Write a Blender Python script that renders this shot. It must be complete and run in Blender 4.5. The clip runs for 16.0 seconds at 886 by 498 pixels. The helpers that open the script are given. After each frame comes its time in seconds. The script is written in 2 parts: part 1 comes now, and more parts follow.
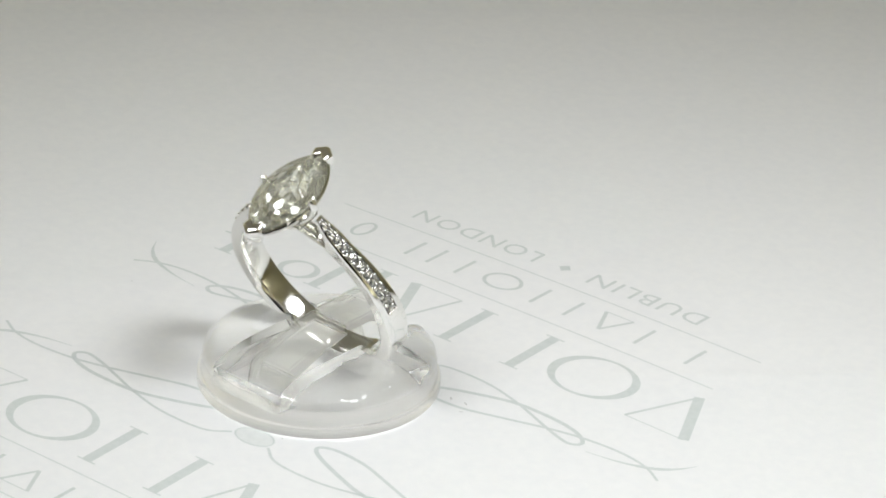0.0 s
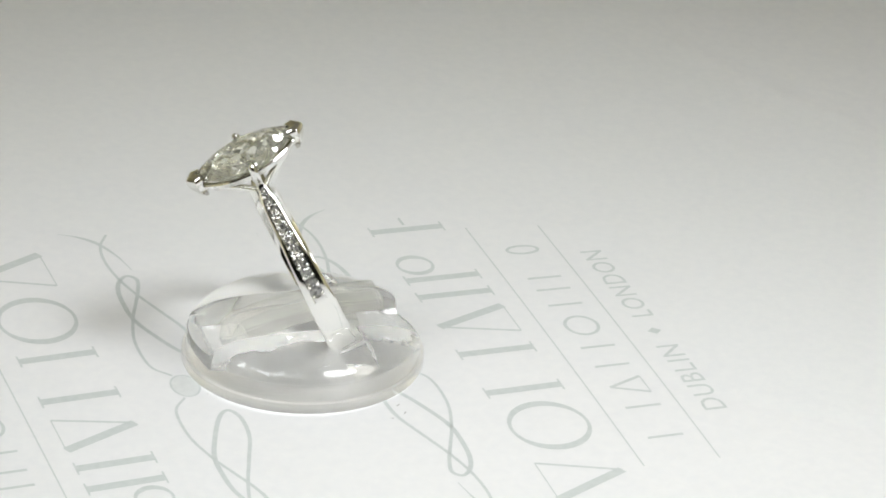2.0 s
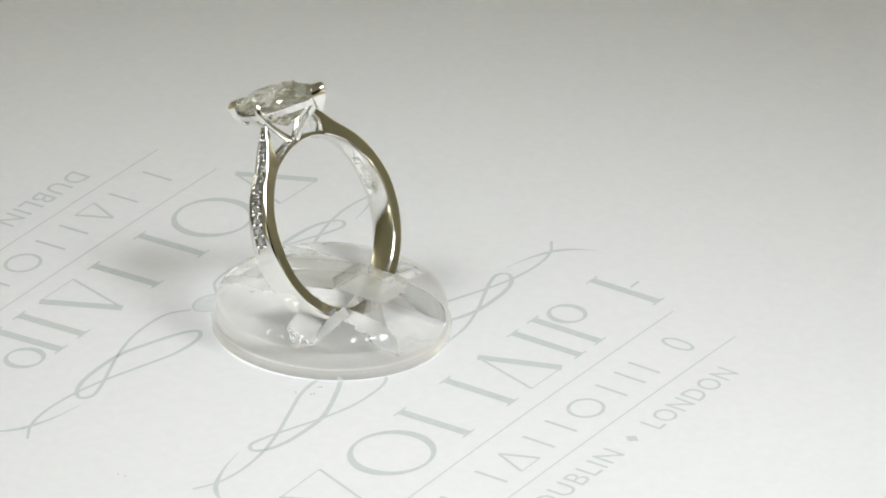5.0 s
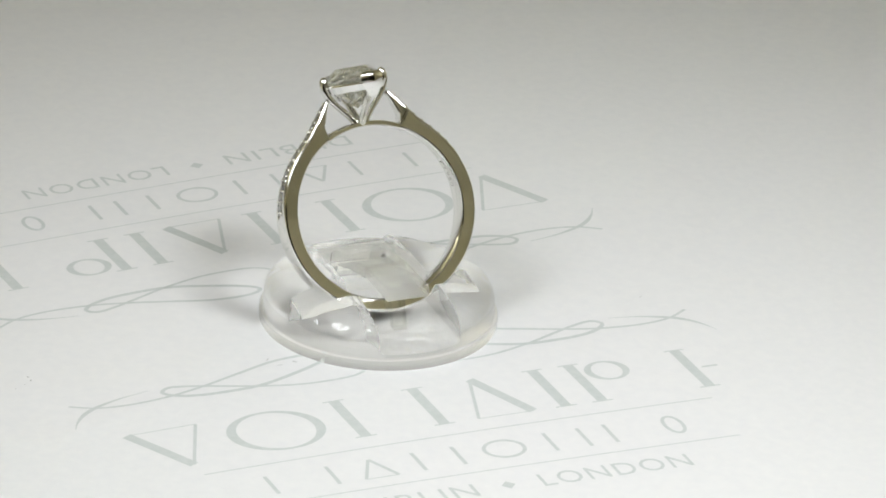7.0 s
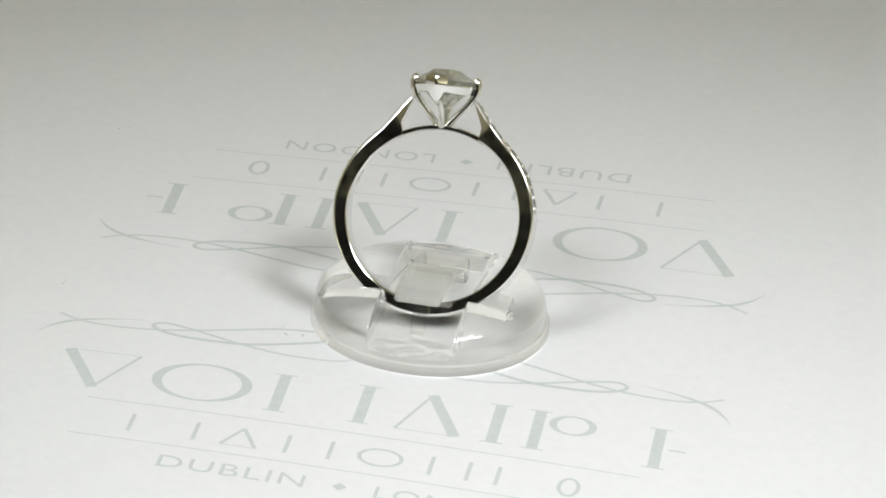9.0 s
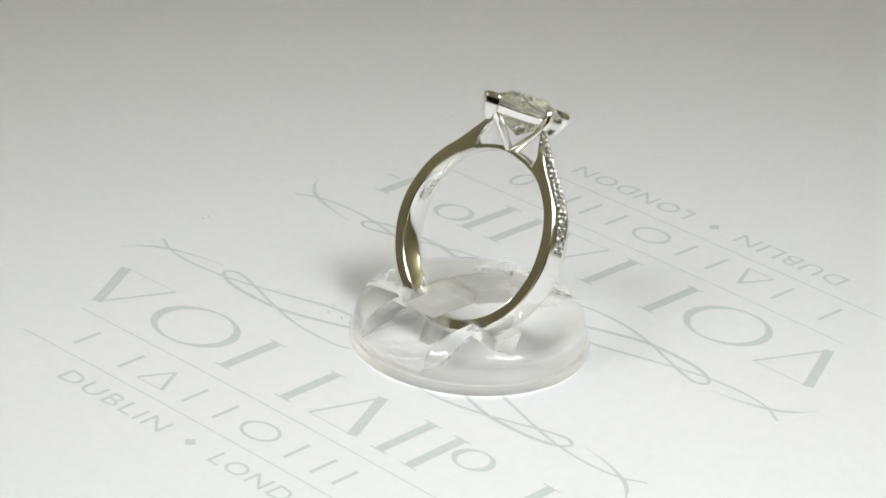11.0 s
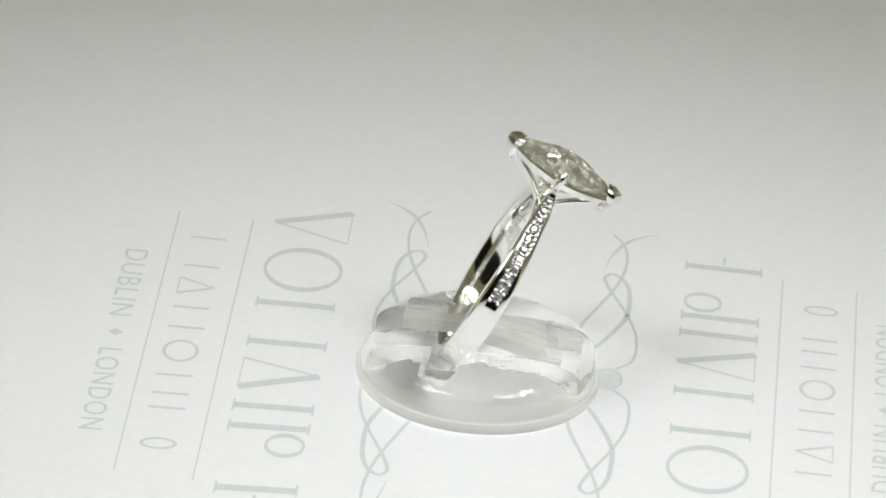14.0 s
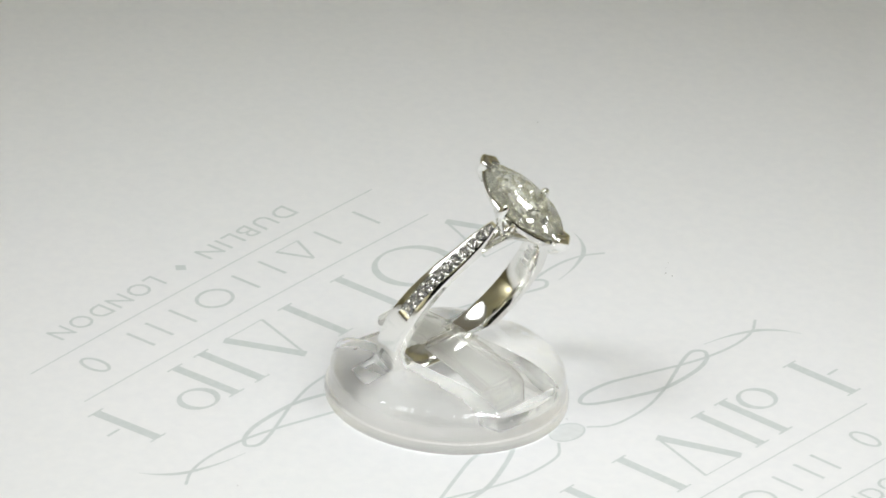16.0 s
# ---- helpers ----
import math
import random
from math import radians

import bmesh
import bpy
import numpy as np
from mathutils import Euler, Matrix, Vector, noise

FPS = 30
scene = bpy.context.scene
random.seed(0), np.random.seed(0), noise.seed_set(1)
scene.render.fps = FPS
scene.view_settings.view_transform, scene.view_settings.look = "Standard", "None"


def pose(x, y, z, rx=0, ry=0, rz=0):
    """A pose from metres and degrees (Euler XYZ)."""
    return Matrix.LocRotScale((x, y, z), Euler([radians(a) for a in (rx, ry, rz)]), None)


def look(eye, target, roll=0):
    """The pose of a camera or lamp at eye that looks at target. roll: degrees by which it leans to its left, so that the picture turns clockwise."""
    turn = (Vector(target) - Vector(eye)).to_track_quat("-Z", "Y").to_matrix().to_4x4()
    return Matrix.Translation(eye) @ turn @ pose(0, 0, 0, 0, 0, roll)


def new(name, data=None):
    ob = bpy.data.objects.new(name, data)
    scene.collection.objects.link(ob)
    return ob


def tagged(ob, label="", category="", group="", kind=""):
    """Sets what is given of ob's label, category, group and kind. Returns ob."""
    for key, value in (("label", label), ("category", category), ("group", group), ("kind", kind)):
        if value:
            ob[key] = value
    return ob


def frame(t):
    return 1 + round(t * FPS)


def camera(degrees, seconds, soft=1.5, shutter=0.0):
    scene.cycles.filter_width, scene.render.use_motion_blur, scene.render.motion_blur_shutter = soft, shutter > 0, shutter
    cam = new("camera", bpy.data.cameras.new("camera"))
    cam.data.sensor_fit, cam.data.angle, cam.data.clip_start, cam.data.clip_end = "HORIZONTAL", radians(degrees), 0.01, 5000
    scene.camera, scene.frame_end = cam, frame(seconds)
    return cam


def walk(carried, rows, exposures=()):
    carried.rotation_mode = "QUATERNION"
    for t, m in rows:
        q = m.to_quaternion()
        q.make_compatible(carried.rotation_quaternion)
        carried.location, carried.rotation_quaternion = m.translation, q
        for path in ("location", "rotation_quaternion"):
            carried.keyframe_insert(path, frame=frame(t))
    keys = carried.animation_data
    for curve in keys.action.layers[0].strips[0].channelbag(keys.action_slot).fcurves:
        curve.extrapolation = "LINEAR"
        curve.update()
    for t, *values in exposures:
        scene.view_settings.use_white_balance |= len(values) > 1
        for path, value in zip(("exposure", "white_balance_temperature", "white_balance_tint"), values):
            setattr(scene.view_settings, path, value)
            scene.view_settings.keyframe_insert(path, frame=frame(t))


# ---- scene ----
MM = 0.001
# ---- camera ----
EYE = Vector((0.0, -0.540, 0.282759))
cam = camera(8.3764, 16.0, soft=1.8)
CAM_POSE = look(EYE, EYE + Vector((0.007330, 0.894301, -0.447406)), 3.5599)
walk(cam, [(0.0, CAM_POSE), (16.0, CAM_POSE)])

# ---- light ----
scene.view_settings.exposure = 0.0
scene.cycles.caustics_refractive = scene.cycles.caustics_reflective = False
scene.cycles.max_bounces, scene.cycles.transmission_bounces, scene.cycles.transparent_max_bounces = 18, 16, 16
world = bpy.data.worlds.new("world")
scene.world = world
world.use_nodes = True
world.node_tree.nodes["Background"].inputs[0].default_value = (0.9, 0.88, 0.8, 1)
world.node_tree.nodes["Background"].inputs[1].default_value = 0.05


def area_lamp(name, eye, target, sx, sy, watts, colour):
    data = bpy.data.lights.new(name, "AREA")
    data.shape, data.size, data.size_y, data.energy, data.color = "ELLIPSE", sx, sy, watts, colour
    ob = new(name, data)
    ob.matrix_world = look(eye, target)
    return ob


for side, watts in ((-1, 0.070), (1, 0.111)):
    lamp = area_lamp("lamp_light", (side * 0.24, -0.20, 0.40), (0.016 + side * 0.022, -0.040, 0), 0.22, 0.22, watts, (0.978, 1.0, 1.015))
    lamp.data.spread = radians(32.5)
# added fill lamps, unseen, in the corners; they wash the walls and the ceiling
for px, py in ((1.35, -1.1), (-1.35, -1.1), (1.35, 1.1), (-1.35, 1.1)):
    area_lamp("fill_uplight", (px, py, 0.0), (px, py, 1.6), 0.25, 0.25, 2.9, (1.0, 0.96, 0.87))


# ---- materials ----
def material(name, colour, rough=0.5, metal=0.0):
    m = bpy.data.materials.new(name)
    m.use_nodes = True
    s = m.node_tree.nodes["Principled BSDF"]
    s.inputs["Base Color"].default_value = (*colour, 1)
    s.inputs["Roughness"].default_value = rough
    s.inputs["Metallic"].default_value = metal
    return m, m.node_tree, s


def grain(tree, s, scale, low, high, bump=0.0, detail=6.0, socket="Base Color", distance=0.0001):
    """Noise in object space that shifts the colour or the roughness, and a fine relief."""
    n = tree.nodes
    co = n.new("ShaderNodeTexCoord")
    tex = n.new("ShaderNodeTexNoise")
    tex.inputs["Scale"].default_value, tex.inputs["Detail"].default_value = scale, detail
    tree.links.new(co.outputs["Object"], tex.inputs["Vector"])
    ramp = n.new("ShaderNodeMapRange")
    ramp.inputs["From Min"].default_value, ramp.inputs["From Max"].default_value = 0.3, 0.7
    tree.links.new(tex.outputs["Fac"], ramp.inputs["Value"])
    if socket == "Base Color":
        mix = n.new("ShaderNodeMix")
        mix.data_type = "RGBA"
        mix.inputs["A"].default_value, mix.inputs["B"].default_value = (*low, 1), (*high, 1)
        tree.links.new(ramp.outputs["Result"], mix.inputs["Factor"])
        tree.links.new(mix.outputs["Result"], s.inputs[socket])
    elif socket:
        ramp.inputs["To Min"].default_value, ramp.inputs["To Max"].default_value = low, high
        tree.links.new(ramp.outputs["Result"], s.inputs[socket])
    if bump:
        b = n.new("ShaderNodeBump")
        b.inputs["Strength"].default_value, b.inputs["Distance"].default_value = bump, distance
        tree.links.new(tex.outputs["Fac"], b.inputs["Height"])
        tree.links.new(b.outputs["Normal"], s.inputs["Normal"])


def clear(tree, s, colour, share):
    """Let a share of the light straight through a clear material."""
    mix, see = tree.nodes.new("ShaderNodeMixShader"), tree.nodes.new("ShaderNodeBsdfTransparent")
    see.inputs["Color"].default_value = (*colour, 1)
    mix.inputs["Fac"].default_value = share
    tree.links.new(s.outputs["BSDF"], mix.inputs[1])
    tree.links.new(see.outputs["BSDF"], mix.inputs[2])
    tree.links.new(mix.outputs["Shader"], tree.nodes["Material Output"].inputs["Surface"])


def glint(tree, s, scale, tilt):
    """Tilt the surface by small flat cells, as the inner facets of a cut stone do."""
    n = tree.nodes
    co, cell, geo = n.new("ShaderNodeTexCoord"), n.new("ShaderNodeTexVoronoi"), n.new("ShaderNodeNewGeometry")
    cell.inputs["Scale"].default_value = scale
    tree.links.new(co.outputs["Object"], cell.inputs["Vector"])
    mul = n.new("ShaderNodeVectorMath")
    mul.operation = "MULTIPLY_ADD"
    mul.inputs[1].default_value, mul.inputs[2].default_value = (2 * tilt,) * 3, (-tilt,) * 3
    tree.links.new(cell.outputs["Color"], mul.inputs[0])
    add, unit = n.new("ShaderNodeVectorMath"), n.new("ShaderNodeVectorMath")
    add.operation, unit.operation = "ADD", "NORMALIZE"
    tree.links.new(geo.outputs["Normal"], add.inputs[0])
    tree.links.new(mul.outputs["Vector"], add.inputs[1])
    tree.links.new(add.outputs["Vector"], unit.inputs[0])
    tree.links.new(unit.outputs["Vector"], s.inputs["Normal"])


PAPER, t_, s_ = material("white_paper", (0.8, 0.8, 0.8), 0.6)
grain(t_, s_, 900, (0.78, 0.785, 0.79), (0.81, 0.812, 0.81), 0.25, distance=0.00003)
INK, t_, s_ = material("grey_ink", (0.5, 0.53, 0.52), 0.45)
grain(t_, s_, 1500, (0.56, 0.60, 0.585), (0.62, 0.65, 0.64))
PALE_INK, t_, s_ = material("pale_grey_ink", (0.7, 0.72, 0.71), 0.5)
grain(t_, s_, 1500, (0.68, 0.70, 0.69), (0.73, 0.75, 0.74))
METAL, t_, s_ = material("polished_platinum", (0.87, 0.865, 0.84), 0.05, 1.0)
grain(t_, s_, 700, 0.06, 0.15, socket="Roughness")
ACRYLIC, t_, s_ = material("clear_acrylic", (0.98, 0.975, 0.945), 0.015)
s_.inputs["Transmission Weight"].default_value, s_.inputs["IOR"].default_value = 1.0, 1.49
grain(t_, s_, 260, (0.97, 0.96, 0.92), (0.985, 0.98, 0.95), 0.9, detail=2.5, distance=0.0009)

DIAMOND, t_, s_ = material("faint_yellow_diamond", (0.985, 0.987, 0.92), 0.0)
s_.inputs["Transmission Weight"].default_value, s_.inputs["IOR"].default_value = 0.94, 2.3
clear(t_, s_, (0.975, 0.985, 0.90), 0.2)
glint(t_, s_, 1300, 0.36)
MELEE, t_, s_ = material("white_diamond", (1, 1, 1), 0.0)
s_.inputs["Transmission Weight"].default_value, s_.inputs["IOR"].default_value = 0.88, 2.42
glint(t_, s_, 2600, 0.5)
FROSTED, t_, s_ = material("sawn_acrylic", (0.98, 0.98, 0.955), 0.07)
s_.inputs["Transmission Weight"].default_value, s_.inputs["IOR"].default_value = 0.86, 1.49
grain(t_, s_, 600, (0.95, 0.945, 0.89), (0.985, 0.98, 0.94), 0.3, distance=0.00006)
LATHED, t_, s_ = material("lathed_acrylic", (0.89, 0.88, 0.85), 0.12)
s_.inputs["Transmission Weight"].default_value, s_.inputs["IOR"].default_value = 0.86, 1.49
grain(t_, s_, 500, (0.85, 0.84, 0.80), (0.95, 0.94, 0.91), 0.12, detail=3.0, distance=0.00006)
FOOT, t_, s_ = material("ground_acrylic_foot", (0.9, 0.88, 0.84), 0.12)
s_.inputs["Transmission Weight"].default_value, s_.inputs["IOR"].default_value = 0.25, 1.49
grain(t_, s_, 220, (0.90, 0.89, 0.85), (0.98, 0.975, 0.945), 0.4, detail=3.0)
MILKY, t_, s_ = material("milky_acrylic", (0.88, 0.88, 0.86), 0.4)
s_.inputs["Transmission Weight"].default_value, s_.inputs["IOR"].default_value = 0.5, 1.49
grain(t_, s_, 900, (0.90, 0.90, 0.88), (0.96, 0.96, 0.94), 0.1, distance=0.00005)
clear(t_, s_, (0.985, 0.985, 0.97), 0.4)
SHEER, t_, s_ = material("sheer_acrylic", (0.97, 0.97, 0.94), 0.02)
s_.inputs["Transmission Weight"].default_value, s_.inputs["IOR"].default_value = 0.96, 1.49
grain(t_, s_, 300, (0.96, 0.96, 0.93), (0.98, 0.98, 0.95), 0.05, distance=0.00005)
clear(t_, s_, (0.985, 0.985, 0.97), 0.7)
ENGRAVED, t_, s_ = material("engraved_platinum", (0.75, 0.75, 0.73), 0.45, 1.0)
grain(t_, s_, 2500, 0.35, 0.6, socket="Roughness")
PLASTER, t_, s_ = material("pale_ceiling", (0.66, 0.655, 0.63), 0.8)
grain(t_, s_, 6, (0.64, 0.635, 0.61), (0.68, 0.675, 0.65), 0.2)
WALL, t_, s_ = material("beige_wall", (0.78, 0.755, 0.60), 0.8)
grain(t_, s_, 6, (0.82, 0.80, 0.60), (0.86, 0.835, 0.64), 0.2)
DARK, t_, s_ = material("added_panel_black", (0.012, 0.012, 0.012), 0.9)
grain(t_, s_, 40, (0.010, 0.010, 0.010), (0.016, 0.015, 0.014), 0.2)
WOOD, t_, s_ = material("table_wood", (0.25, 0.2, 0.15), 0.5)
grain(t_, s_, 12, (0.22, 0.17, 0.12), (0.3, 0.24, 0.18), 0.1)
DUST, t_, s_ = material("grey_dust", (0.25, 0.24, 0.22), 0.9)
grain(t_, s_, 4000, (0.2, 0.19, 0.18), (0.32, 0.31, 0.29))
GREY, t_, s_ = material("grey_plastic", (0.3, 0.3, 0.3), 0.5)
grain(t_, s_, 300, (0.28, 0.28, 0.28), (0.32, 0.32, 0.32), 0.05)


# ---- mesh helpers ----
def mesh_of(bm, name, mat, smooth=True, sharp=35):
    bmesh.ops.recalc_face_normals(bm, faces=bm.faces)
    for f in bm.faces:
        f.smooth = smooth
    for e in bm.edges:
        e.smooth = len(e.link_faces) == 2 and e.calc_face_angle(0) < radians(sharp)
    me = bpy.data.meshes.new(name)
    bm.to_mesh(me)
    bm.free()
    me.materials.append(mat)
    return me


def part(name, bm, mat, parent=None, label="", smooth=True, sharp=35):
    ob = new(name, mesh_of(bm, name, mat, smooth, sharp))
    ob.parent = parent
    if label:
        tagged(ob, label)
    return ob


def box(bm, x0, x1, y0, y1, z0, z1):
    r = bmesh.ops.create_cube(bm, size=1)
    for v in r["verts"]:
        v.co = Vector(((x0 + x1) / 2 + v.co.x * (x1 - x0), (y0 + y1) / 2 + v.co.y * (y1 - y0), (z0 + z1) / 2 + v.co.z * (z1 - z0)))
    return r["verts"]


def loft(bm, rings, closed=False, caps=True):
    """Skin a list of equal rings of points; closed joins the last to the first."""
    vs = [[bm.verts.new(q) for q in ring] for ring in rings]
    n = len(vs[0])
    for i in range(len(vs) if closed else len(vs) - 1):
        a, b = vs[i], vs[(i + 1) % len(vs)]
        for j in range(n):
            bm.faces.new((a[j], a[(j + 1) % n], b[(j + 1) % n], b[j]))
    if caps and not closed:
        bm.faces.new(vs[0][::-1])
        bm.faces.new(vs[-1])
    return vs


def tube(bm, pts, radii, n=10):
    """A round bar along points, with a radius at each."""
    pts = [Vector(q) for q in pts]
    rings = []
    up = Vector((0.3, 0.9, 0.2)).normalized()
    for i, q in enumerate(pts):
        d = (pts[min(i + 1, len(pts) - 1)] - pts[max(i - 1, 0)]).normalized()
        a = d.cross(up).normalized()
        b = d.cross(a)
        rings.append([q + (a * math.cos(2 * math.pi * k / n) + b * math.sin(2 * math.pi * k / n)) * radii[i] for k in range(n)])
    loft(bm, rings)


# ---- turning ----
TURN = (2.390469, 0.030557, -0.073385, -0.017108, 0.029981, 0.003714)


def turn_at(t):
    s = (t - 8) / 8
    return -sum(c * s ** (k + 1) for k, c in enumerate(TURN))


def spin(thing, base):
    """Turn a thing with the turntable for the whole clip."""
    walk(thing, [(k * 0.5, Matrix.Rotation(turn_at(k * 0.5), 4, "Z") @ base) for k in range(33)])


# ---- sheet of paper: slightly tilted and bowed ----
def sheet(x, y):
    """Height of the paper over the axis, metres in and out."""
    r = math.hypot(x, y)
    g = 1 / (1 + (r / 0.060) ** 4) ** 0.25
    u, v = x * g, y * g
    return -0.003991 * x + -0.015776 * y + (-0.4828 * u * u + 0.7187 * u * v + -0.2268 * v * v)


# ---- room ----
def room():
    def wall(name, mat, *b):
        bm = bmesh.new()
        box(bm, *b)
        return tagged(part(name, bm, mat), "plain matt painted room wall", kind="structure")
    wall("wall_north", WALL, -1.6, 1.6, 1.5, 1.6, -0.75, 1.6)
    wall("wall_west", WALL, -1.6, -1.5, -1.5, 1.5, -0.75, 1.6)
    wall("wall_east", WALL, 1.5, 1.6, -1.5, 1.5, -0.75, 1.6)
    wall("wall_south", WALL, -1.6, 1.6, -1.6, -1.5, -0.75, 1.6)
    tagged(wall("added_dark_panel", DARK, -1.05, 1.05, -1.5, -1.47, -0.1, 1.1), "plain dark panel on the wall, added for the ring to mirror")
    tagged(wall("ceiling", PLASTER, -1.6, 1.6, -1.6, 1.6, 1.6, 1.7), "plain matt pale ceiling")
    tagged(wall("floor", WOOD, -1.6, 1.6, -1.6, 1.6, -0.85, -0.75), "plain brown wooden floor")


def table():
    top = bmesh.new()
    box(top, -0.45, 0.45, -0.40, 0.45, -0.040, -0.0125)
    bmesh.ops.bevel(top, geom=top.edges[:], offset=0.003, segments=2, affect="EDGES")
    ob = new("table")
    ob.location = (0, 0, 0)
    part("tabletop", top, WOOD, ob)
    for sx in (-0.41, 0.41):
        for sy in (-0.36, 0.41):
            bm = bmesh.new()
            box(bm, sx - 0.025, sx + 0.025, sy - 0.025, sy + 0.025, -0.75, -0.040)
            part("leg", bm, WOOD, ob)
    return tagged(ob, "plain brown wooden table under the turntable", "table")


def turntable():
    bm = bmesh.new()
    prof = [(0.0005, -0.012), (0.108, -0.012), (0.110, -0.010), (0.110, -0.004), (0.109, -0.003), (0.0005, -0.003)]
    loft(bm, [[(r * math.cos(a), r * math.sin(a), z + (-0.003991 * r * math.cos(a) + -0.015776 * r * math.sin(a) if k > 2 else 0)) for k, (r, z) in enumerate(prof)]
              for a in (2 * math.pi * i / 96 for i in range(96))], closed=True)
    return tagged(part("turntable", bm, GREY), "round grey plastic turntable under the paper", "turntable")


def paper():
    bm = bmesh.new()
    c, s = math.cos(LOGO_TURN), math.sin(LOGO_TURN)
    nx, ny, hx, hy, th = 110, 84, 0.210, 0.1485, 0.0001
    tops = []
    for k in (0, 1):
        grid = []
        for j in range(ny + 1):
            row = []
            for i in range(nx + 1):
                a, b = -hx + 2 * hx * i / nx, -hy + 2 * hy * j / ny
                x, y = LOGO_X + a * c - b * s, LOGO_Y + a * s + b * c
                row.append(bm.verts.new((x, y, sheet(x, y) - k * th)))
            grid.append(row)
        tops.append(grid)
        for j in range(ny):
            for i in range(nx):
                q = (grid[j][i], grid[j][i + 1], grid[j + 1][i + 1], grid[j + 1][i])
                bm.faces.new(q if k == 0 else q[::-1])
    a, b = tops
    rim = [(0, i) for i in range(nx)] + [(j, nx) for j in range(ny)] + [(ny, i) for i in range(nx, 0, -1)] + [(j, 0) for j in range(ny, 0, -1)]
    for k, (j, i) in enumerate(rim):
        jj, ii = rim[(k + 1) % len(rim)]
        bm.faces.new((a[j][i], b[j][i], b[jj][ii], a[jj][ii]))
    return tagged(part("paper_sheet", bm, PAPER), "white printed paper sheet with two grey emblems", "paper")



LOGO_TURN, LOGO_X, LOGO_Y = radians(8.7), -2.05 * MM, 10.7 * MM
ROW1, ROW2, ROW3 = (-17.7, -25.6), (-30.2, -33.9), (-37.8, -40.2)
ROW1_BARS = ((-9.1, -9.0, 1.15), (-0.55, -0.5, 1.15), (12.75, 12.85, 1.15), (16.75, 16.9, 1.15), (28.8, 29.0, 1.15))
ROW1_OVALS = ((-16.95, 5.05),)
ROW2_BARS = ((-21.9, -21.9, 0.42), (-15.45, -15.45, 0.42), (-6.3, -6.3, 0.42), (-2.0, -2.0, 0.42), (8.0, 8.0, 0.42), (11.7, 11.7, 0.42), (14.6, 14.6, 0.42))
ROW2_OVALS = ((2.95, 2.3), (21.6, 1.15))
WEDGES1 = (((-31.2, 0), (-27.3, 1), (-23.9, 0)), ((9.2, 1), (5.8, 0), (3.2, 1)))
WEDGES2 = (((-9.2, 1), (-10.9, 0), (-12.7, 1)),)
RULES = ((-27.9, -27.2, 28.0), (-35.7, -27.5, 27.2))
WORD1, WORD2, DOT = (-17.8, -3.3), (3.6, 19.9), (0.15, -38.95)
PEN = ((2.3, -11.6), (4.8, -13.2), (10.0, -13.3), (14.7, -12.2), (18.0, -11.0), (21.0, -9.9), (23.3, -9.4), (24.3, -10.2), (23.4, -11.2), (21.5, -11.9), (18.7, -12.2), (14.7, -12.1),
       (10.9, -11.0), (7.0, -9.4), (5.9, -8.2), (7.6, -7.4), (11.3, -7.6), (15.6, -8.9), (20.0, -10.3), (24.0, -11.2), (28.2, -11.5), (31.6, -11.0), (34.1, -9.7))
TAIL = ((35.3, -14.6), (34.5, -13.2), (33.3, -11.9), (31.7, -10.9), (28.8, -9.9), (25.5, -9.3))
JAWS = (((1.2, 5.75), (1.3, 6.85), (1.7, 7.0), (7.7, 6.9), (7.2, 5.75)), ((7.4, 5.5), (7.75, 6.85), (12.0, 5.95), (15.8, 4.9), (16.9, 4.2), (17.2, 1.75), (15.5, 1.75), (15.2, 3.6), (11.5, 4.7)))
HOLDER_TURN = 6.0
SPECKS = ((-12.5, 1.9), (-11.4, 0.5), (-10.0, 1.1), (-9.4, 2.0), (-9.8, 0.9), (-11.7, 0.6), (-9.1, 2.9), (-49.8, -30.2), (-45.0, 43.8), (29.4, 9.6), (-45.9, 43.0), (-36.7, 3.5), (-5.6, 19.5), (-37.4, 1.9), (-38.5, 1.2), (-36.6, 2.7), (-7.6, -12.6), (-12.4, 2.1))


# ---- print on the paper ----
# The two emblems face each other, turned by half a turn about one middle; a is along the line of letters, b up the letters.
def ink_mesh(name, polys, turn, owner, mat=None):
    """Flat printed shapes, given as polygons in millimetres of the emblem, laid on the sheet."""
    bm = bmesh.new()
    c, s = math.cos(LOGO_TURN + turn), math.sin(LOGO_TURN + turn)
    for poly in polys:
        vs = []
        for a, b in poly:
            x, y = LOGO_X + (a * c - b * s) * MM, LOGO_Y + (a * s + b * c) * MM
            vs.append(bm.verts.new((x, y, sheet(x, y) + 0.00002)))
        bm.faces.new(vs)
    for f in bm.faces:
        f.smooth = True
    me = bpy.data.meshes.new(name)
    bm.to_mesh(me)
    bm.free()
    me.materials.append(mat or INK)
    ob = new(name, me)
    ob.parent = owner
    return ob


def bar(x0, y0, x1, y1, w0, w1=None):
    """A straight stroke as quads, cut short so that it follows the sheet."""
    w1 = w0 if w1 is None else w1
    d = math.hypot(x1 - x0, y1 - y0)
    nx, ny = -(y1 - y0) / d, (x1 - x0) / d
    n = max(1, int(d / 1.5))
    out = []
    for k in range(n):
        f, g = k / n, (k + 1) / n
        wa, wb = (w0 + (w1 - w0) * f) / 2, (w0 + (w1 - w0) * g) / 2
        ax, ay, bx, by = x0 + (x1 - x0) * f, y0 + (y1 - y0) * f, x0 + (x1 - x0) * g, y0 + (y1 - y0) * g
        out.append([(ax - nx * wa, ay - ny * wa), (bx - nx * wb, by - ny * wb), (bx + nx * wb, by + ny * wb), (ax + nx * wa, ay + ny * wa)])
    return out


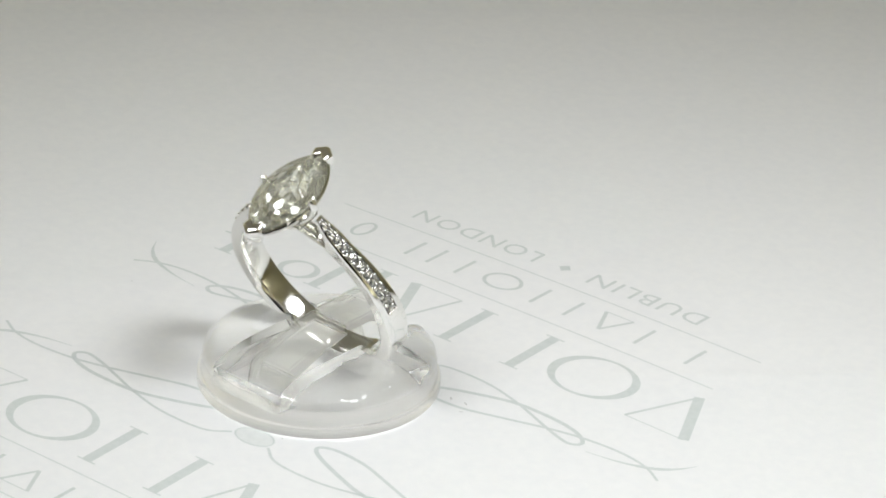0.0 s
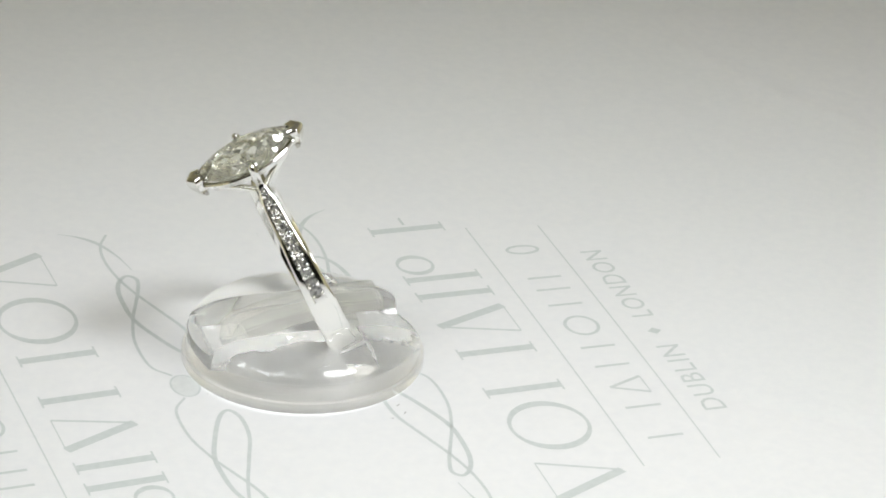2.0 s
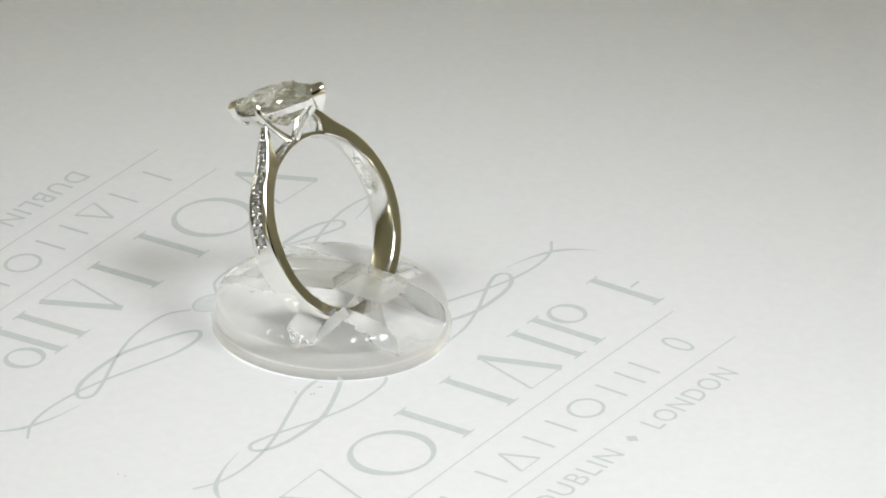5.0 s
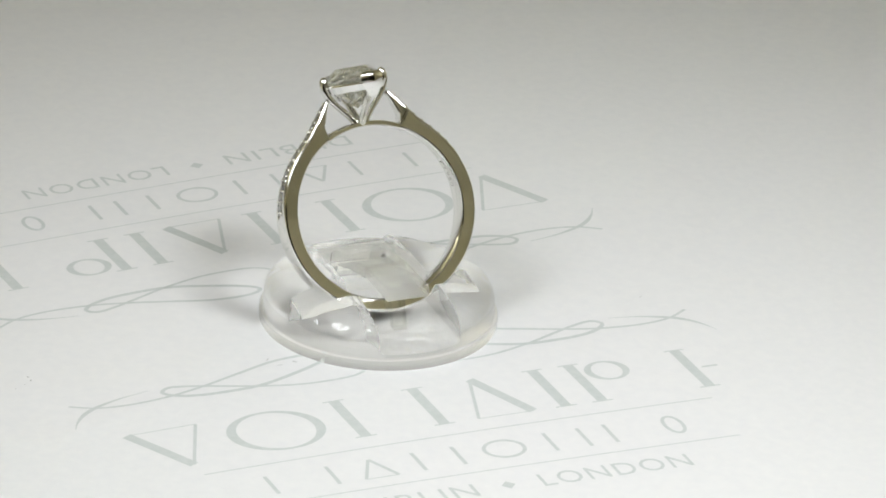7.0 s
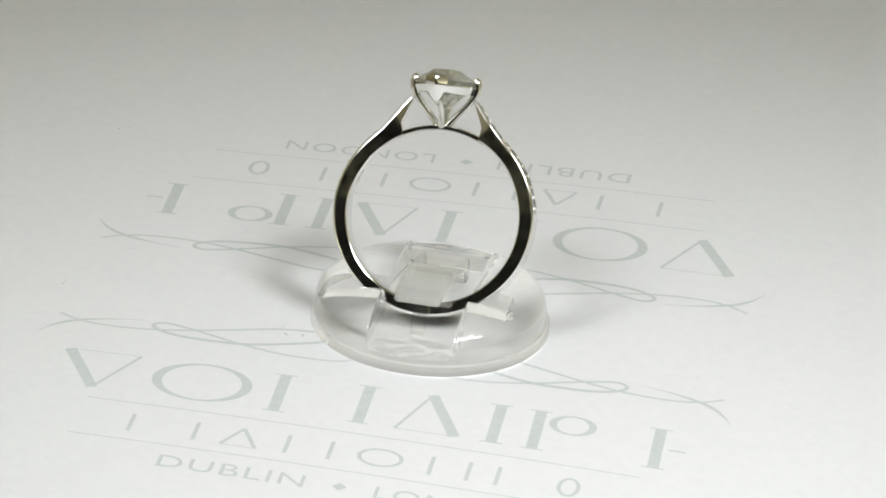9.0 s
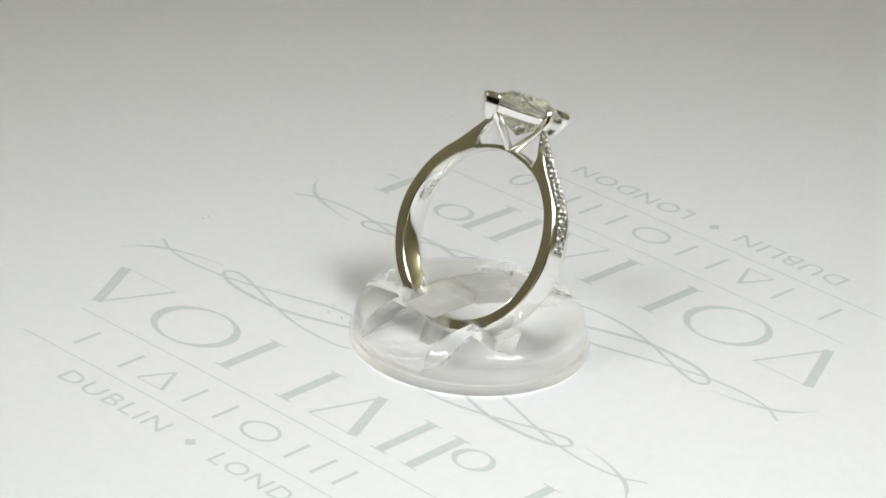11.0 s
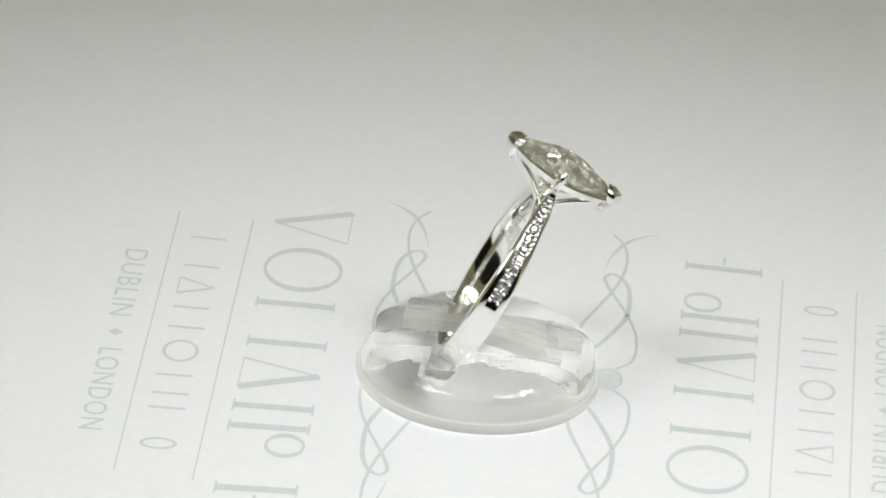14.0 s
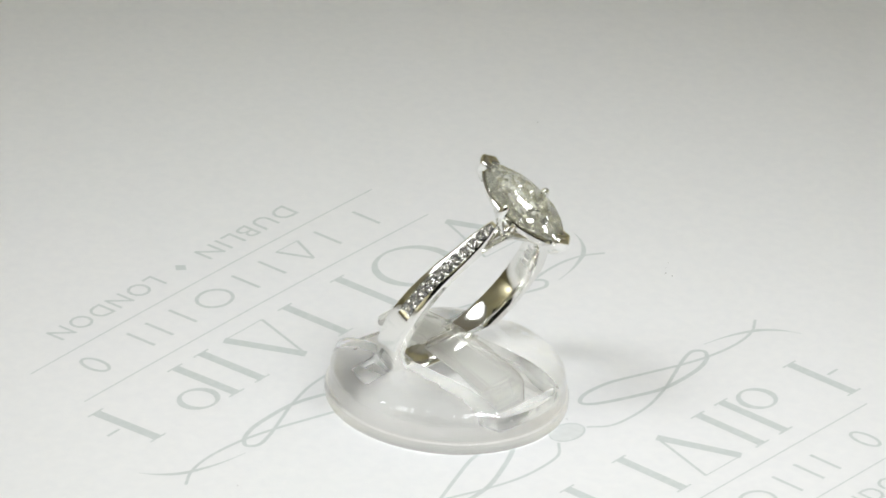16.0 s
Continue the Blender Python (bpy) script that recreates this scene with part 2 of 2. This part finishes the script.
def oval(cx, cy, rx, ry, thick, thin, n=40):
    """An upright oval ring, thick at its flanks and thin at its ends."""
    out = []
    for k in range(n):
        q = []
        for a, inner in ((k, 0), (k + 1, 0), (k + 1, 1), (k, 1)):
            f = 2 * math.pi * a / n
            q.append((cx + (rx - inner * thick) * math.cos(f), cy + (ry - inner * thin) * math.sin(f)))
        out.append(q)
    return out


def ribbon(points, w_mid, w_end, n=60):
    """A pen stroke along a smooth curve through points, thick in its middle."""
    P = [Vector((*q, 0)) for q in points]
    P = [P[0] * 2 - P[1]] + P + [P[-1] * 2 - P[-2]]
    curve = []
    segs = len(P) - 3
    for k in range(n + 1):
        f = min(k / n * segs, segs - 1e-6)
        i, u = int(f), f - int(f)
        a, b, c, d = P[i:i + 4]
        curve.append(0.5 * (2 * b + (c - a) * u + (2 * a - 5 * b + 4 * c - d) * u * u + (3 * b - a - 3 * c + d) * u ** 3))
    out, prev = [], None
    for k, q in enumerate(curve):
        d = (curve[min(k + 1, n)] - curve[max(k - 1, 0)]).normalized()
        w = (w_end + (w_mid - w_end) * math.sin(math.pi * k / n) ** 2) / 2
        e = ((q.x - d.y * w, q.y + d.x * w), (q.x + d.y * w, q.y - d.x * w))
        if prev:
            out.append([prev[0], prev[1], e[1], e[0]])
        prev = e
    return out


def emblem(owner, turn):
    # upper row: plain strokes where the tall letters stand
    top, low = ROW1
    hgt = top - low
    for x0, x1, w in ROW1_BARS:
        ink_mesh("printed_bar", bar(x0, top, x1, low, w), turn, owner)
    for cx, rx in ROW1_OVALS:
        ink_mesh("printed_oval", oval(cx, (top + low) / 2, rx, hgt / 2 + 0.15, 1.05, 0.35), turn, owner)
    for x0, x1, w in ROW1_BARS:
        for x, y in ((x0, top), (x1, low)):
            ink_mesh("printed_bar", bar(x - 1.15, y, x + 1.15, y, 0.2), turn, owner)
    top2, low2 = ROW2
    # three-cornered shapes, one flank broad and the others fine
    for wedges, hi, lo, broad, fine in ((WEDGES1, top, low, 1.15, 0.34), (WEDGES2, top2, low2, 0.42, 0.34)):
        for corners in wedges:
            (ax, ay), (bx, by), (cx, cy) = [(x, lo if k else hi) for x, k in corners]
            ink_mesh("printed_wedge", bar(ax, ay, bx, by, broad) + bar(bx, by, cx, cy, fine) + bar(cx, cy, ax, ay, 0.14), turn, owner)
    ink_mesh("printed_oval", oval(20.2, (top + low) / 2 + 1.9, 2.4, 2.0, 0.8, 0.3), turn, owner)
    ink_mesh("printed_bar", bar(30.0, (top + low) / 2, 31.8, (top + low) / 2, 0.3), turn, owner)
    for x0, x1, w in ROW2_BARS:
        ink_mesh("printed_bar", bar(x0, top2, x1, low2, w), turn, owner)
    for cx, rx in ROW2_OVALS:
        ink_mesh("printed_oval", oval(cx, (top2 + low2) / 2, rx, (top2 - low2) / 2, 0.42, 0.36), turn, owner)
    for y, x0, x1 in RULES:
        ink_mesh("printed_rule", bar(x0, y, x1, y, 0.16), turn, owner)
    # words of the lowest row
    for word, x0, x1 in (("DUBLIN", *WORD1), ("LONDON", *WORD2)):
        cu = bpy.data.curves.new("words", "FONT")
        cu.body, cu.size, cu.space_character, cu.resolution_u = word, 1.0, 1.1, 3
        tmp = new("words", cu)
        bpy.context.view_layer.update()
        me = bpy.data.meshes.new_from_object(tmp.evaluated_get(bpy.context.evaluated_depsgraph_get()))
        xs, ys = [v.co.x for v in me.vertices], [v.co.y for v in me.vertices]
        polys = []
        for f in me.polygons:
            polys.append([(x0 + (me.vertices[i].co.x - min(xs)) / (max(xs) - min(xs)) * (x1 - x0),
                           ROW3[1] + (me.vertices[i].co.y - min(ys)) / (max(ys) - min(ys)) * (ROW3[0] - ROW3[1])) for i in f.vertices])
        ink_mesh("printed_word", polys, turn, owner)
        bpy.data.objects.remove(tmp)
        bpy.data.meshes.remove(me)
    cx, cy = DOT
    ink_mesh("printed_dot", [[(cx - 0.75, cy), (cx, cy - 0.75), (cx + 0.75, cy), (cx, cy + 0.75)]], turn, owner)
    # looping pen strokes over the rows
    for side in (-1, 1):
        ink_mesh("printed_flourish", ribbon([(side * a, b) for a, b in PEN], 0.5, 0.3, 220), turn, owner)
        ink_mesh("printed_flourish", ribbon([(side * a, b) for a, b in TAIL], 0.5, 0.1, 40), turn, owner)
    n = 32
    ink_mesh("printed_medallion", [[(2.2 * math.cos(2 * math.pi * k / n), -10.9 + 1.4 * math.sin(2 * math.pi * k / n)) for k in range(n)]], turn, owner, PALE_INK)
    ink_mesh("printed_oval", oval(0.0, -10.9, 2.3, 1.5, 0.2, 0.2), turn, owner)


def specks(owner):
    """Dust grains lying on the sheet."""
    bm = bmesh.new()
    rnd = random.Random(5)
    for x, y in SPECKS:
        r = rnd.uniform(0.03, 0.07) * MM
        m = Matrix.Translation((x * MM, y * MM, sheet(x * MM, y * MM))) @ Matrix.Diagonal((1.6 * r, r, 0.6 * r, 1)) @ Matrix.Rotation(rnd.uniform(0, 3), 4, "Z")
        bmesh.ops.create_icosphere(bm, subdivisions=1, radius=1.0, matrix=m)
    tagged(part("dust", bm, DUST, owner), kind="stuff")


# ---- acrylic holder ----
def solid(bm):
    bmesh.ops.recalc_face_normals(bm, faces=bm.faces)
    me = bpy.data.meshes.new("solid")
    bm.to_mesh(me)
    bm.free()
    return new("solid", me)


def prism(prof, x0, x1):
    """A bar along x with the profile (y, z), millimetres, with rounded edges."""
    bm = bmesh.new()
    loft(bm, [[(x * MM, y * MM, z * MM) for y, z in prof] for x in (x0, x1)])
    return bm


def holder():
    # domed round puck
    bm = bmesh.new()
    prof = [(11.9, 0.0), (12.12, 0.08), (12.2, 0.25), (12.2, 0.95), (12.12, 1.12), (11.9, 1.2), (11.82, 1.32), (11.8, 1.6), (11.76, 3.0), (11.62, 3.45), (11.3, 3.9), (10.8, 4.28), (10.1, 4.62),
            (9.2, 4.9), (8.0, 5.12), (6.0, 5.25)]
    n = 112
    rings = [[(r * MM * math.cos(2 * math.pi * i / n), r * MM * math.sin(2 * math.pi * i / n), z * MM) for i in range(n)] for r, z in prof]
    loft(bm, rings)
    body = solid(bm)
    cuts = []
    # channel from front to back, a little wider at its top
    bm = bmesh.new()
    loft(bm, [[(x * MM, y * MM, z * MM) for x, z in ((-3.9, 1.7), (4.2, 1.7), (4.5, 2.1), (4.7, 9.0), (-4.4, 9.0), (-4.2, 2.1))] for y in (-14, 10.1)])
    cuts.append(("DIFFERENCE", bm))
    # the wall that closes its back end is lower than the dome
    bm = bmesh.new()
    box(bm, -4.3 * MM, 4.6 * MM, 9.0 * MM, 14 * MM, 3.55 * MM, 9 * MM)
    cuts.append(("DIFFERENCE", bm))
    # leaning slot for the ring
    bm = bmesh.new()
    box(bm, -9.5 * MM, 9.5 * MM, -1.36 * MM, 1.36 * MM, -9.9 * MM, 3.0 * MM)
    slot = Matrix.Translation(Vector((-0.85, 0.55, 11.9)) * MM) @ Matrix.Rotation(radians(-26.6), 4, "X")
    bmesh.ops.transform(bm, matrix=slot, verts=bm.verts)
    cuts.append(("DIFFERENCE", bm))
    tools = []
    for how, bm in cuts:
        tool = solid(bm)
        mod = body.modifiers.new("cut", "BOOLEAN")
        mod.operation, mod.object, mod.solver = how, tool, "EXACT"
        tools.append(tool)
    bpy.context.view_layer.update()
    me = bpy.data.meshes.new_from_object(body.evaluated_get(bpy.context.evaluated_depsgraph_get()))
    for o in [body] + tools:
        bpy.data.objects.remove(o)
    bm = bmesh.new()
    bm.from_mesh(me)
    bpy.data.meshes.remove(me)
    bmesh.ops.remove_doubles(bm, verts=bm.verts, dist=1e-6)
    bmesh.ops.dissolve_limit(bm, angle_limit=radians(0.5), verts=bm.verts, edges=bm.edges)
    ob = new("ring_holder")
    for f in bm.faces:
        q = f.calc_center_median()
        r = math.hypot(q.x, q.y)
        if q.z < 0.04 * MM:
            f.material_index = 3
        elif abs(f.normal.z) < 0.8 and r > 11.5 * MM and q.z < 3.1 * MM:
            f.material_index = 2
        elif abs(f.normal.z) < 0.6 and r < 10.8 * MM:
            f.material_index = 1
    puck = part("puck", bm, ACRYLIC, ob, sharp=28)
    for mat in (FROSTED, LATHED, FOOT):
        puck.data.materials.append(mat)
    # clip that stands in the channel on either side of the slot
    for tall, prof in zip((True, False), JAWS):
        bm = prism([(y - 9.0, z) for y, z in prof], -2.4, 2.3)
        bmesh.ops.bevel(bm, geom=bm.edges[:], offset=0.0002, segments=2, affect="EDGES")
        for f in bm.faces:
            f.material_index = 1 if f.normal.z > (0.92 if tall else 0.3) else 0
        part("clip", bm, SHEER, ob, sharp=28).data.materials.append(MILKY)
    # slim stem under the tongue of the clip
    bm = prism([(y - 9.0, z) for y, z in ((2.6, 1.72), (3.7, 1.72), (5.3, 5.8), (4.2, 5.8))], -0.8, 0.6)
    part("stem", bm, SHEER, ob, sharp=28)
    for o in ob.children:
        o.visible_shadow = False
    return tagged(ob, "round clear acrylic ring holder standing on the paper", "ring holder")


# ---- ring ----
RI = 8.72


def shank_stations():
    """Inner point, outer point, half width and channel depth along the shank, from one arm's tip round to the other's, in mm."""
    out = []
    a0 = 26.0
    z0 = (9.1 + 0.753 * 4.4) / (0.753 + math.tan(radians(a0)))
    o0 = Vector((-math.tan(radians(a0)) * z0, z0))
    for k in range(7):
        f = k / 7
        out.append((Vector((-3.15, 11.5)).lerp(Vector((-4.2, 8.8)), f), Vector((-3.45, 11.9)).lerp(o0, f), 0.42 + 0.43 * f, 0.3 if k > 0 else 0.0))
    n = 110
    for k in range(n + 1):
        phi = a0 + (360 - 2 * a0) * k / n
        m = min(phi, 360 - phi)
        d = Vector((-math.sin(radians(phi)), math.cos(radians(phi))))
        if m < 90:
            t = math.tan(radians(min(m, 53)))
            z = (9.1 + 0.753 * 4.4) / (0.753 + t)
            ro = z / math.cos(radians(min(m, 53)))
            ro = 0.5 * (ro + 10.28 + math.sqrt((ro - 10.28) ** 2 + 0.06))
        else:
            ro = 10.315 - 0.12 * min(1, (m - 90) / 60)
        w = 0.85 + 0.58 * min(1, (m - a0) / 60)
        depth = 0.4 * max(0.0, min(1.0, (84 - m) / 2))
        out.append((d * RI, d * ro, w, depth))
    for k in range(1, 8):
        f = 1 - k / 7
        i, o, w, dep = out[[x for x in range(7)][7 - k]]
        out.append((Vector((-i.x, i.y)), Vector((-o.x, o.y)), w, dep))
    return out


def shank_mesh():
    bm = bmesh.new()
    rings = []
    for i, o, w, dep in shank_stations():
        d = (o - i)
        L = d.length
        d = d / L
        c, dep = min(0.62 * w, 0.62), 0.45 * dep
        half = [(0.3 * w, 0.01), (0.6 * w, 0.05), (0.84 * w, 0.1), (0.96 * w, 0.16), (w, 0.26), (w, L - 0.28), (0.98 * w, L - 0.16), (0.92 * w, L - 0.07), (0.8 * w, L - 0.02),
                (c + 0.04, L), (c, L - dep * 0.5), (c - 0.02, L - dep)]
        sec = [(-y, r) for y, r in half] + half[::-1]
        rings.append([((i.x + d.x * r) * MM, y * MM, (i.y + d.y * r) * MM) for y, r in sec])
    loft(bm, rings)
    return bm, len(half)


def shank_part(owner):
    """The shank, with a crisp line on either side of its flat flanks."""
    bm, n = shank_mesh()
    ob = part("shank", bm, METAL, owner)
    lines = {4, 5, 2 * n - 5, 2 * n - 6}
    for e in ob.data.edges:
        a, b = (v % (2 * n) for v in e.vertices)
        if a == b and a in lines:
            e.use_edge_sharp = True
    return ob


def marquise(k, n, L, Wd):
    """Point k of n on a marquise outline, half length L along y, half width Wd along x."""
    f = 2 * math.pi * k / n
    R = (L * L + Wd * Wd) / (2 * Wd)
    amax = math.asin(L / R)
    u = (k % n) / n
    if u < 0.5:
        a = -amax + 4 * amax * u
        return (R * math.cos(a) - (R - Wd), R * math.sin(a))
    a = -amax + 4 * amax * (u - 0.5)
    return (-(R * math.cos(a) - (R - Wd)), -R * math.sin(a))


def gem_mesh(L, Wd, ztable, zgirdle, zculet, outline=marquise, n=24, table=0.58):
    """Brilliant cut: table, star and kite facets, a thin girdle, pavilion facets down to a short keel."""
    bm = bmesh.new()

    def ring(scale, z, shift, step):
        return [bm.verts.new((*[q * scale * MM for q in outline((k * step + shift) % n, n, L, Wd)], z * MM)) for k in range(n // step)]
    top = ring(table, ztable, 0, 2)
    mid = ring(table * 0.55 + 0.45 * 1.0, zgirdle + (ztable - zgirdle) * 0.55, 1, 2)
    gu = ring(1.0, zgirdle + 0.06, 0, 1)
    gl = ring(1.0, zgirdle - 0.06, 0, 1)
    pav = ring(0.66, zgirdle + (zculet - zgirdle) * 0.42, 1, 2)
    deep = ring(0.34, zgirdle + (zculet - zgirdle) * 0.74, 0, 2)
    m = n // 2
    bm.faces.new(top)
    for k in range(m):
        k1 = (k + 1) % m
        bm.faces.new((top[k], mid[k], top[k1]))
        bm.faces.new((mid[k - 1], gu[(2 * k) % n], mid[k], top[k]))
        bm.faces.new((mid[k], gu[2 * k], gu[(2 * k + 1) % n]))
        bm.faces.new((mid[k], gu[(2 * k + 1) % n], gu[(2 * k + 2) % n]))
        bm.faces.new((pav[k], gl[(2 * k + 1) % n], gl[2 * k]))
        bm.faces.new((pav[k], gl[(2 * k + 2) % n], gl[(2 * k + 1) % n]))
        bm.faces.new((pav[k - 1], gl[2 * k], pav[k]))
        bm.faces.new((pav[k - 1], pav[k], deep[k]))
        bm.faces.new((pav[k], deep[k1], deep[k]))
    for k in range(n):
        bm.faces.new((gu[k], gl[k], gl[(k + 1) % n], gu[(k + 1) % n]))
    cu = bm.verts.new((0, 0, zculet * MM))
    for k in range(m):
        bm.faces.new((deep[k], deep[(k + 1) % m], cu))
    return bm


def circle_outline(k, n, L, Wd):
    return (L * math.cos(2 * math.pi * k / n), L * math.sin(2 * math.pi * k / n))


GEM_L, GEM_W, Z_GIRDLE = 5.75, 3.05, 13.6


def ring():
    ob = new("diamond_ring")
    shank_part(ob)
    # thin bridge that closes the finger hole under the stone
    bm = bmesh.new()
    rings = []
    for k in range(25):
        a = radians(-30 + 60 * k / 24)
        d = Vector((math.sin(a), math.cos(a)))
        w = 0.75
        sec = [(-w, RI + 0.1), (-w * 0.8, RI), (w * 0.8, RI), (w, RI + 0.1), (w, RI + 0.42), (w * 0.8, RI + 0.52), (-w * 0.8, RI + 0.52), (-w, RI + 0.42)]
        rings.append([(d.x * r * MM, y * MM, d.y * r * MM) for y, r in sec])
    loft(bm, rings)
    part("bridge", bm, METAL, ob)
    # rail under the stone
    bm = bmesh.new()
    rings = []
    n = 64
    for k in range(n):
        x, y = marquise(k, n, GEM_L, GEM_W)
        rings.append([(x * s * MM, y * s * MM, z * MM) for s, z in ((0.88, Z_GIRDLE - 0.38), (0.99, Z_GIRDLE - 0.35), (1.02, Z_GIRDLE - 0.48), (0.93, Z_GIRDLE - 1.15), (0.86, Z_GIRDLE - 1.2), (0.80, Z_GIRDLE - 1.0))])
    loft(bm, rings, closed=True)
    part("gallery_rail", bm, METAL, ob)
    # round side prongs that run down to the foot
    for s in (-1, 1):
        bm = bmesh.new()
        tube(bm, [(s * q[0] * MM, 0, q[1] * MM) for q in ((0.35, 9.1), (1.3, 10.2), (2.3, 11.3), (2.95, 12.2), (3.25, 13.0), (3.22, 13.6), (3.1, 13.95), (3.0, 14.15), (2.9, 14.22))],
             [q * MM for q in (0.42, 0.34, 0.34, 0.38, 0.42, 0.45, 0.42, 0.3, 0.08)], 14)
        part("side_prong", bm, METAL, ob, "round-tipped prong")
    # chevron prongs over the two points of the stone, with a strut each
    for s in (-1, 1):
        bm = bmesh.new()
        shield = []
        for z, half, tip, thick in ((11.5, 0.12, 4.9, 0.3), (11.9, 0.4, 5.3, 0.4), (12.5, 0.64, 5.72, 0.55), (13.0, 0.78, 5.97, 0.65), (13.5, 0.88, 6.13, 0.7), (13.9, 0.88, 6.1, 0.8), (14.1, 0.78, 5.95, 0.9), (14.22, 0.62, 5.7, 0.8), (14.26, 0.4, 5.45, 0.45)):
            fr = []
            for k in range(11):
                x = 1.3 * half * (k - 5) / 5
                fr.append((x, tip + 0.3 - 0.74 * (math.sqrt(x * x + 0.012) - math.sqrt(0.012))))
            loop = fr + [(x * 0.8, y - thick) for x, y in reversed(fr)]
            shield.append([(x * MM, s * y * MM, z * MM) for x, y in loop])
        loft(bm, shield)
        tube(bm, [(0, s * q[0] * MM, q[1] * MM) for q in ((0.4, 9.1), (1.2, 9.9), (2.6, 11.0), (3.9, 11.8), (4.6, 12.45))], [q * MM for q in (0.42, 0.36, 0.36, 0.36, 0.25)], 12)
        part("chevron_prong", bm, METAL, ob, "V-shaped prong over the point of the stone")
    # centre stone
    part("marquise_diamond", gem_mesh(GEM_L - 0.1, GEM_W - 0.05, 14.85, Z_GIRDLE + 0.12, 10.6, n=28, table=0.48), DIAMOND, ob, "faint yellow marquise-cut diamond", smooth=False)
    # hallmark inside the shank, and a row of worn stamps on the other side
    cu = bpy.data.curves.new("words", "FONT")
    cu.body, cu.size, cu.resolution_u = "PT950", 1.0, 2
    tmp = new("words", cu)
    bpy.context.view_layer.update()
    me = bpy.data.meshes.new_from_object(tmp.evaluated_get(bpy.context.evaluated_depsgraph_get()))
    xs, ys = [v.co.x for v in me.vertices], [v.co.y for v in me.vertices]
    bm = bmesh.new()
    bm.from_mesh(me)
    for v in bm.verts:
        phi = radians(64) + (v.co.x - min(xs)) / (max(xs) - min(xs)) * 2.9 / RI
        y = 0.55 - (v.co.y - min(ys)) / (max(ys) - min(ys)) * 0.95
        v.co = Vector((math.sin(phi) * (RI - 0.012), y, math.cos(phi) * (RI - 0.012))) * MM
    bpy.data.objects.remove(tmp)
    bpy.data.meshes.remove(me)
    part("hallmark", bm, ENGRAVED, ob, "engraved platinum fineness mark")
    bm = bmesh.new()
    for k in range(4):
        rings = []
        for j in range(5):
            phi = radians(-62 - 5.5 * k - j)
            rings.append([(math.sin(phi) * (RI + d) * MM, y * MM, math.cos(phi) * (RI + d) * MM) for y, d in ((-0.35, -0.012), (0.35, -0.012), (0.35, 0.03), (-0.35, 0.03))])
        loft(bm, rings)
    part("stamp_row", bm, ENGRAVED, ob, "row of worn engraved stamps")
    # small stones set in the channels
    stone = mesh_of(gem_mesh(0.58, 0.58, 0.2, 0.0, -0.5, circle_outline, 16, 0.5), "accent_diamond", MELEE, smooth=False)
    st = [(o, o - i, w) for i, o, w, d in shank_stations()[:60]]
    path = [q for q, d, w in st]
    lens = [0.0]
    for a, b in zip(path, path[1:]):
        lens.append(lens[-1] + (b - a).length)
    first = 0.75
    grain_bm = bmesh.new()
    bmesh.ops.create_icosphere(grain_bm, subdivisions=2, radius=0.2 * MM)
    bead = mesh_of(grain_bm, "bead", METAL)
    for k in range(11):
        s = first + k * 1.12
        j = max(i for i in range(len(lens)) if lens[i] <= s)
        f = (s - lens[j]) / (lens[j + 1] - lens[j])
        q = path[j].lerp(path[j + 1], f)
        tng = (path[j + 1] - path[j]).normalized()
        nrm = Vector((tng.y, -tng.x))
        if nrm.dot(q) < 0:
            nrm = -nrm
        for side in (1, -1):
            c = q - nrm * 0.08
            z = Vector((nrm.x * side, 0, nrm.y))
            y = Vector((0, 1, 0))
            x = y.cross(z)
            m = Matrix((x, y, z)).transposed().to_4x4()
            size = 0.72 + 0.28 * min(1, k / 4)
            o = new("accent_diamond", stone)
            o.parent = ob
            o.matrix_basis = Matrix.Translation((c.x * side * MM, 0, c.y * MM)) @ m @ Matrix.Rotation(k * 1.3 + side, 4, "Z") @ Matrix.Scale(size, 4)
            # grains of metal that hold the stones on either side
            for edge in (-1, 1):
                g = q + tng * 0.56 - nrm * 0.02
                o = new("bead", bead)
                o.parent = ob
                o.matrix_basis = Matrix.Translation((g.x * side * MM, edge * 0.44 * size * MM, g.y * MM))
    return tagged(ob, "polished platinum ring with a marquise diamond, leaning in the holder", "ring")


room()
table()
PLATTER = turntable()
SHEET = paper()
emblem(SHEET, 0.0)
specks(SHEET)
emblem(SHEET, math.pi)
HOLDER = holder()
RING = ring()

RX = Vector((0.9920, 0.1240, 0.0560))
RY = Vector((-0.0724, 0.8905, -0.4491))
RY = (RY - RX * RY.dot(RX) / RX.length_squared).normalized()
RX = RX.normalized()
RZ = RX.cross(RY)
RING_POSE = Matrix.Translation(Vector((0.5, 10.1, 11.5)) * MM) @ Matrix((RX, RY, RZ)).transposed().to_4x4()
SLOPE_X = (sheet(0.010, 0.009) - sheet(-0.008, 0.009)) / 0.018
SLOPE_Y = (sheet(0.001, 0.018) - sheet(0.001, 0.0)) / 0.018
HOLDER_POSE = (Matrix.Translation((1.0 * MM, 9.0 * MM, sheet(1.0 * MM, 9.0 * MM) + 0.02 * MM)) @ Matrix.Rotation(SLOPE_Y, 4, "X") @ Matrix.Rotation(-SLOPE_X, 4, "Y")
               @ Matrix.Rotation(radians(HOLDER_TURN), 4, "Z"))


def motions():
    spin(PLATTER, Matrix())
    spin(SHEET, Matrix())
    spin(HOLDER, HOLDER_POSE)
    spin(RING, RING_POSE)


motions()
